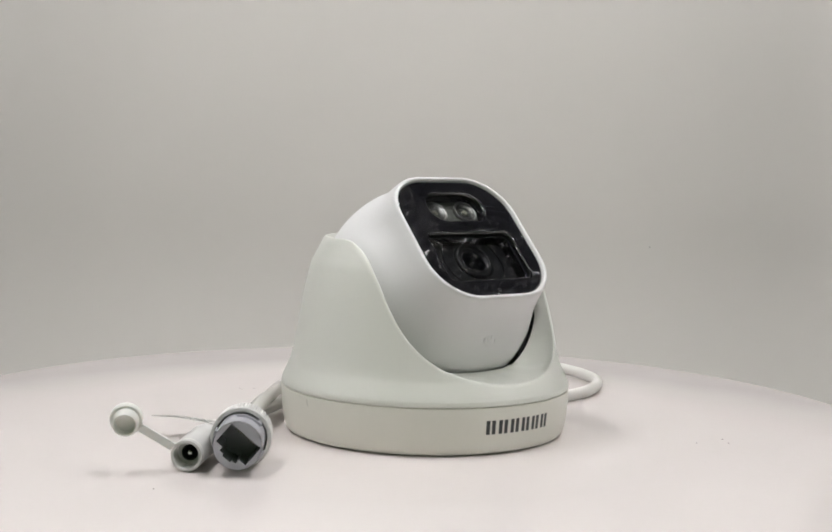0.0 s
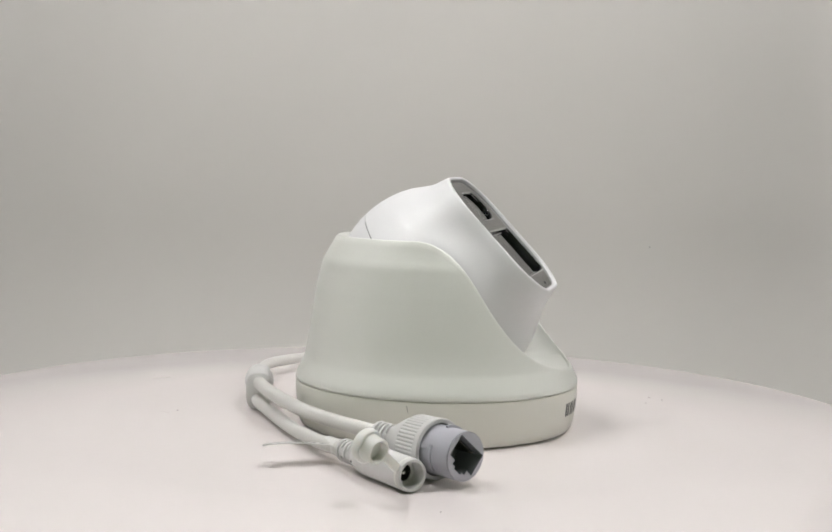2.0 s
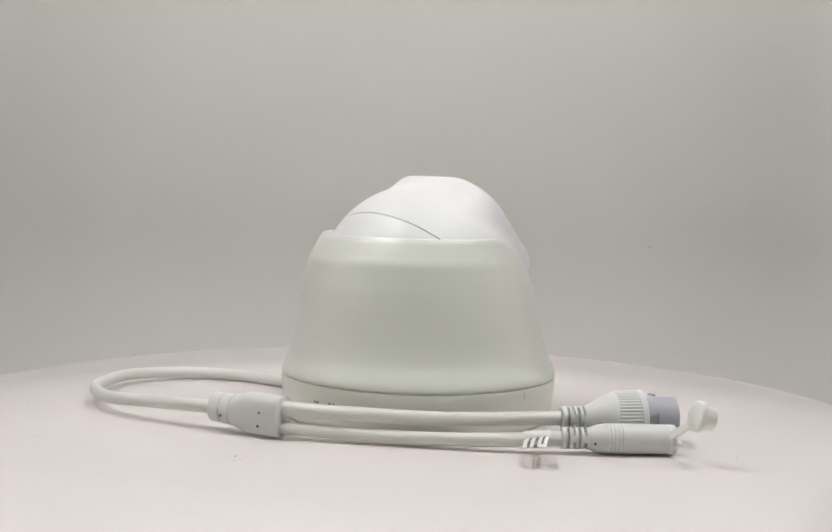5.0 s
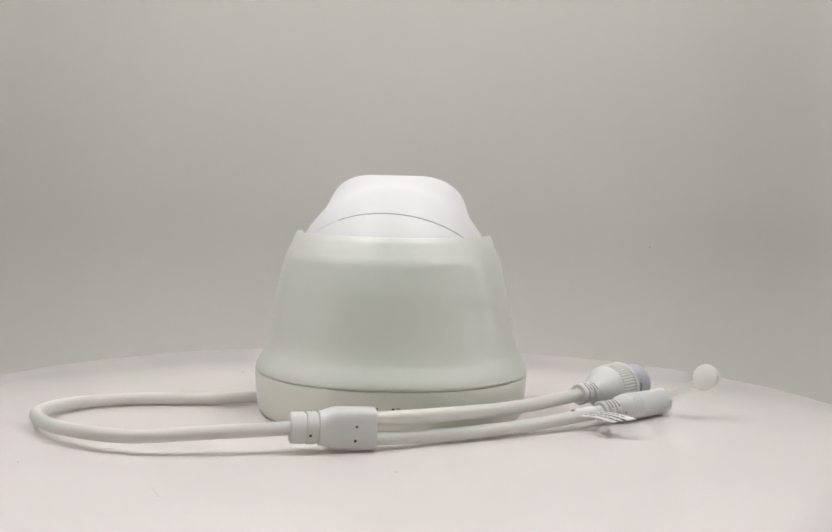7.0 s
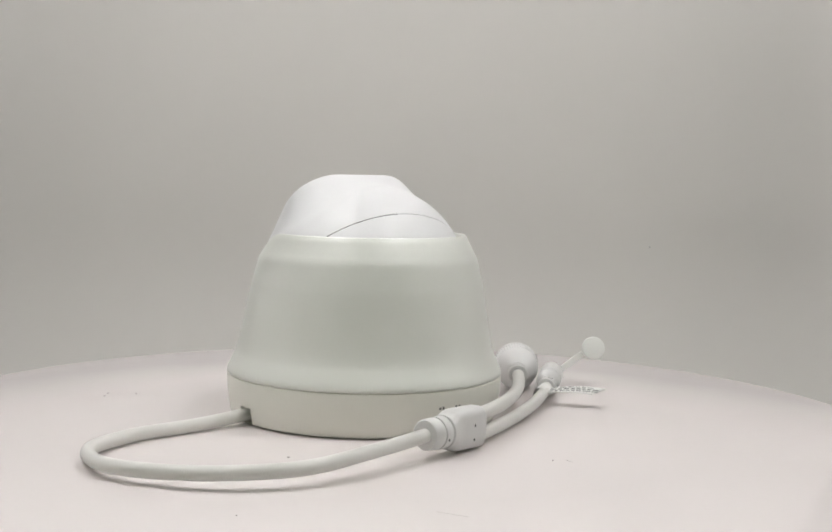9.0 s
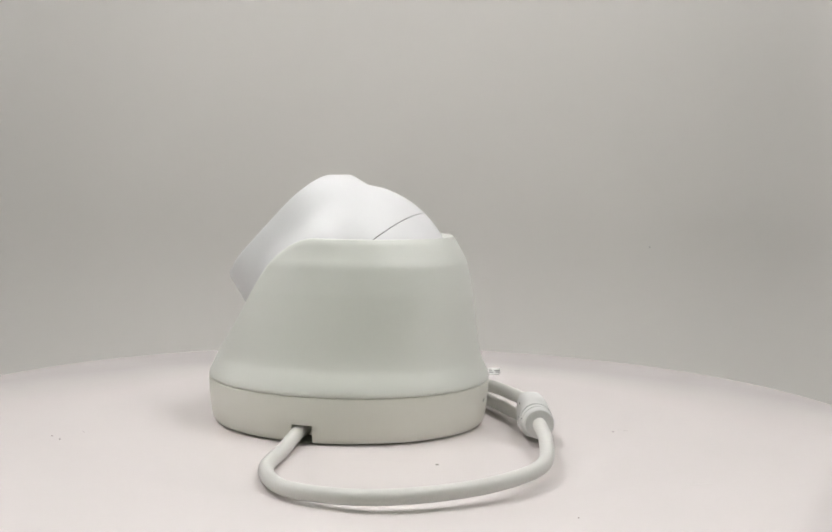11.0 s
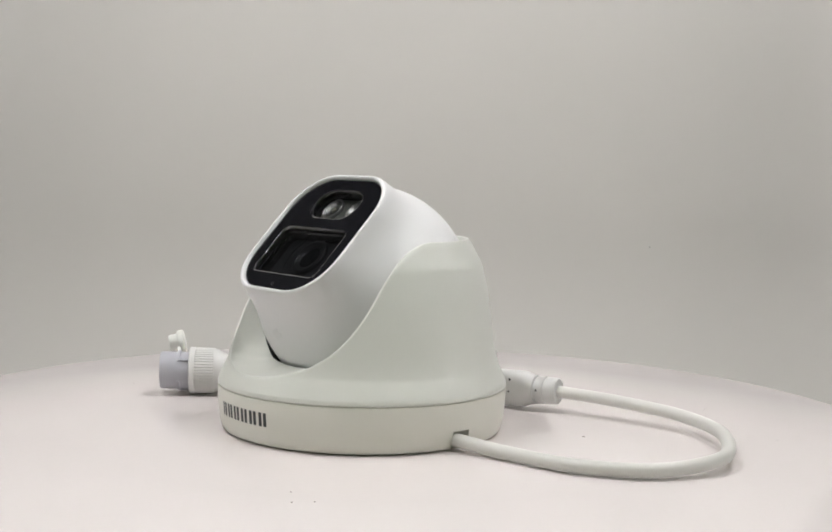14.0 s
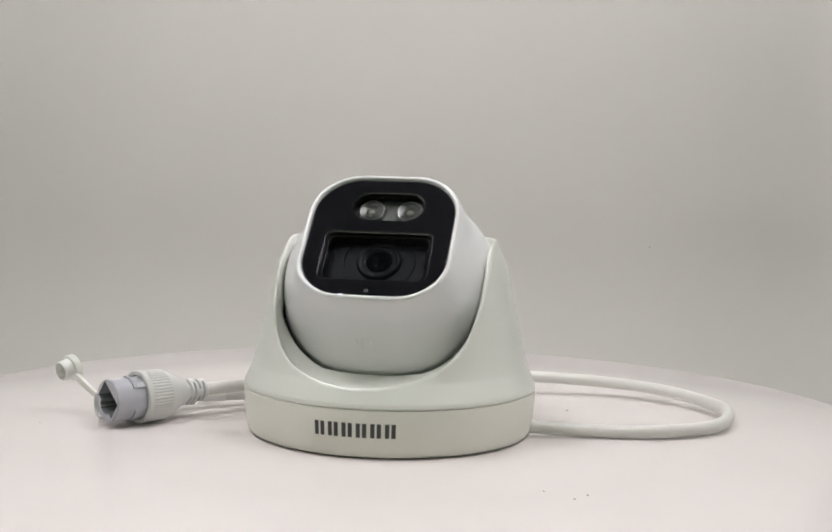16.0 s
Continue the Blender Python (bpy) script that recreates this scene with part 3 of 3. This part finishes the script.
    for t0 in (37, 157, 277):
        bm = bmesh.new()
        for t1, t2, z1, z2 in ((t0, t0 + 60, L - 8.2, L - 7.1), (t0, t0 + 9, L - 12.4, L - 8.2)):
            arc = [radians(t1 + (t2 - t1) * k / 8) for k in range(9)]
            loops = [[(r * MM * math.cos(q), r * MM * math.sin(q), z * MM) for q in arc] for r, z in ((7.4, z1), (8.4, z1 + 0.1), (8.4, z2 - 0.1), (7.4, z2))]
            rings(loops, close=False, bm=bm, m=m)
            for q in (arc[0], arc[-1]):
                bm.faces.new([bm.verts.new(m @ Vector((r * MM * math.cos(q), r * MM * math.sin(q), z * MM))) for r, z in ((7.4, z1), (8.4, z1 + 0.1), (8.4, z2 - 0.1), (7.4, z2))])
        part("bayonet_rib", bm, GREY, ins, "raised grey locking rib")

    # power socket
    m = along(dc_rear, dc_front)
    L = (dc_front - dc_rear).length / MM
    dc = part("power_connector", lathe([(3.2, 8.4), (3.8, 9.2), (4.7, 12.0), (5.1, 14.6), (5.2, 15.4), (5.04, 15.6), (5.04, 15.9), (5.2, 16.1), (5.2, 16.8), (5.04, 17.0), (5.04, 17.3), (5.2, 17.5), (5.2, 18.2), (5.04, 18.4), (5.04, 18.7), (5.2, 18.9), (5.2, 19.6),
                                         (5.04, 19.8), (5.04, 20.1), (5.2, 20.3), (5.15, 22), (5.05, L - 0.4), (4.9, L), (4.15, L), (4.0, L - 0.25), (3.9, L - 5.0), (2.6, L - 5.0)], 44, m), MOULD, cam_thing, "white barrel power socket", sharp=30)
    strain_relief("strain_relief", m, 3.7, 3.7, 9.2, dc)
    part("barrel", lathe([(2.75, L - 4.9), (2.65, L - 5.1), (2.6, L - 12), (0, L - 12)], 28, m), HOLE, dc, "dark socket bore")
    part("pin", lathe([(0, L - 4.4), (0.6, L - 4.6), (0.8, L - 5.2), (0.8, L - 12)], 14, m), METAL, dc, "steel centre pin")
    part("vent", lathe([(0, 0.03), (0.42, 0.04), (0.5, -0.02)], 10, m @ pose(-4.25 * MM, -1.0 * MM, 10.8 * MM, 0, -90, 0)), HOLE, dc, "small dark moulding hole")
    # dust cap on its strap
    ctr = at(-82.0, -92.0, 16.6)
    axis = Vector((0.10, -1.0, -0.22)).normalized()
    mc = along(ctr - axis * 0.0025, ctr + axis)
    cap = part("dust_cap", lathe([(0, 0), (4.4, 0), (5.0, 0.35), (5.15, 1.0), (5.15, 2.3), (4.8, 2.9), (4.1, 3.0), (3.9, 3.4), (3.85, 6.4), (3.6, 6.8), (3.2, 6.8), (3.0, 6.4), (2.9, 4.2), (0, 4.0)], 36, mc), CAP_RUBBER, cam_thing,
               "translucent white rubber dust cap")
    s0, s1 = ctr + Vector((0.0044, 0.0004, -0.0024)), dc_front + Vector((-0.0044, 0.002, 0.0024))
    path = spline([s0, s0.lerp(s1, 0.35) + Vector((0, -0.0003, 0.0002)), s0.lerp(s1, 0.7) + Vector((0, -0.0002, 0.0001)), s1], 8)
    loops = []
    for i, p in enumerate(path):
        d = (path[min(i + 1, len(path) - 1)] - path[max(i - 1, 0)]).normalized()
        w = d.cross(Vector((0, 1, 0))).normalized()
        y = Vector((0, 1, 0))
        hw, ht = 1.25 * MM, 0.7 * MM
        loops.append([p + w * hw + y * ht, p - w * hw + y * ht, p - w * hw - y * ht, p + w * hw - y * ht])
    part("strap", rings(loops, cap_start=True, cap_end=True), CAP_RUBBER, cap, "thin rubber strap")
    part("strap_ring", lathe([(4.9, L - 2.6), (5.12, L - 2.4), (5.16, L - 2.0), (5.12, L - 1.6), (4.9, L - 1.4)], 40, m), CAP_RUBBER, cap, "rubber strap ring round the socket")

    # paper flag on the power lead
    root, tip = at(-58.3, -43.5, 5.2), at(-81.2, -36.6, 6.3)
    u = (tip - root).normalized()
    nrm = (Vector((0, 0, 1)) + 0.20 * Vector((-0.42, 0.9, 0))).normalized()
    v = nrm.cross(u).normalized()
    bm = bmesh.new()
    lo, hi = [], []
    for i in range(9):
        k = i / 8
        bend = 0.0012 * math.sin(k * 2.6)
        p = root.lerp(tip, k) + nrm * bend
        wd = 4.0 * MM
        lo.append(p - v * wd - u * 0.002 * k)
        hi.append(p + v * wd + u * 0.002 * k)
    back = [[q - nrm * 0.00025 for q in lst] for lst in (lo, hi)]
    rings([lo, hi, back[1], back[0], lo], close=False, bm=bm)
    flag = part("label_flag", bm, LABEL, cam_thing, "small white paper label flag with tiny print", sharp=60)
    part("label_wrap", tube([at(-57.6, -38.5, 4.6), at(-58.7, -43.5, 4.85), at(-59.6, -47.5, 5.05)], 2.65 * MM, 18, False), LABEL, flag, "white paper wrapped round the lead")
    rnd = random.Random(4)
    for row, w in ((-2.0, 0.75), (0.3, 0.95), (2.5, 0.6)):
        k = 0.14
        while k < 0.9:
            ln = rnd.uniform(0.05, 0.13)
            bm = bmesh.new()
            quad = []
            for kk, dv in ((k, -w), (k + ln, -w), (k + ln, w), (k, w)):
                p = root.lerp(tip, kk) + nrm * (0.0012 * math.sin(kk * 2.6) + 0.00008) + v * (row + dv * 0.6) * MM
                quad.append(bm.verts.new(p))
            bm.faces.new(quad)
            part("print_bar", bm, INK, flag, "tiny dark print bar")
            k += ln + 0.03


PORT_TURN = 140.0


def build_camera():
    thing = new("security_camera")
    tagged(thing, "white dome security camera with black face, cable and plugs", "security camera")
    build_base(thing)
    build_housing(thing)
    build_head(thing)
    build_leads(thing)
    return thing


build_light_box()
turntable = build_turntable()
security_camera = build_camera()


def motions():
    times = [0.5 * k for k in range(33)]
    walk(turntable, [(t, pose(0, 0, 0, 0, 0, turn_at(t))) for t in times])
    walk(security_camera, [(t, pose(0, 0, 0, 0, 0, turn_at(t)) @ pose(CX * MM, CY * MM, 0.0002)) for t in times])


motions()
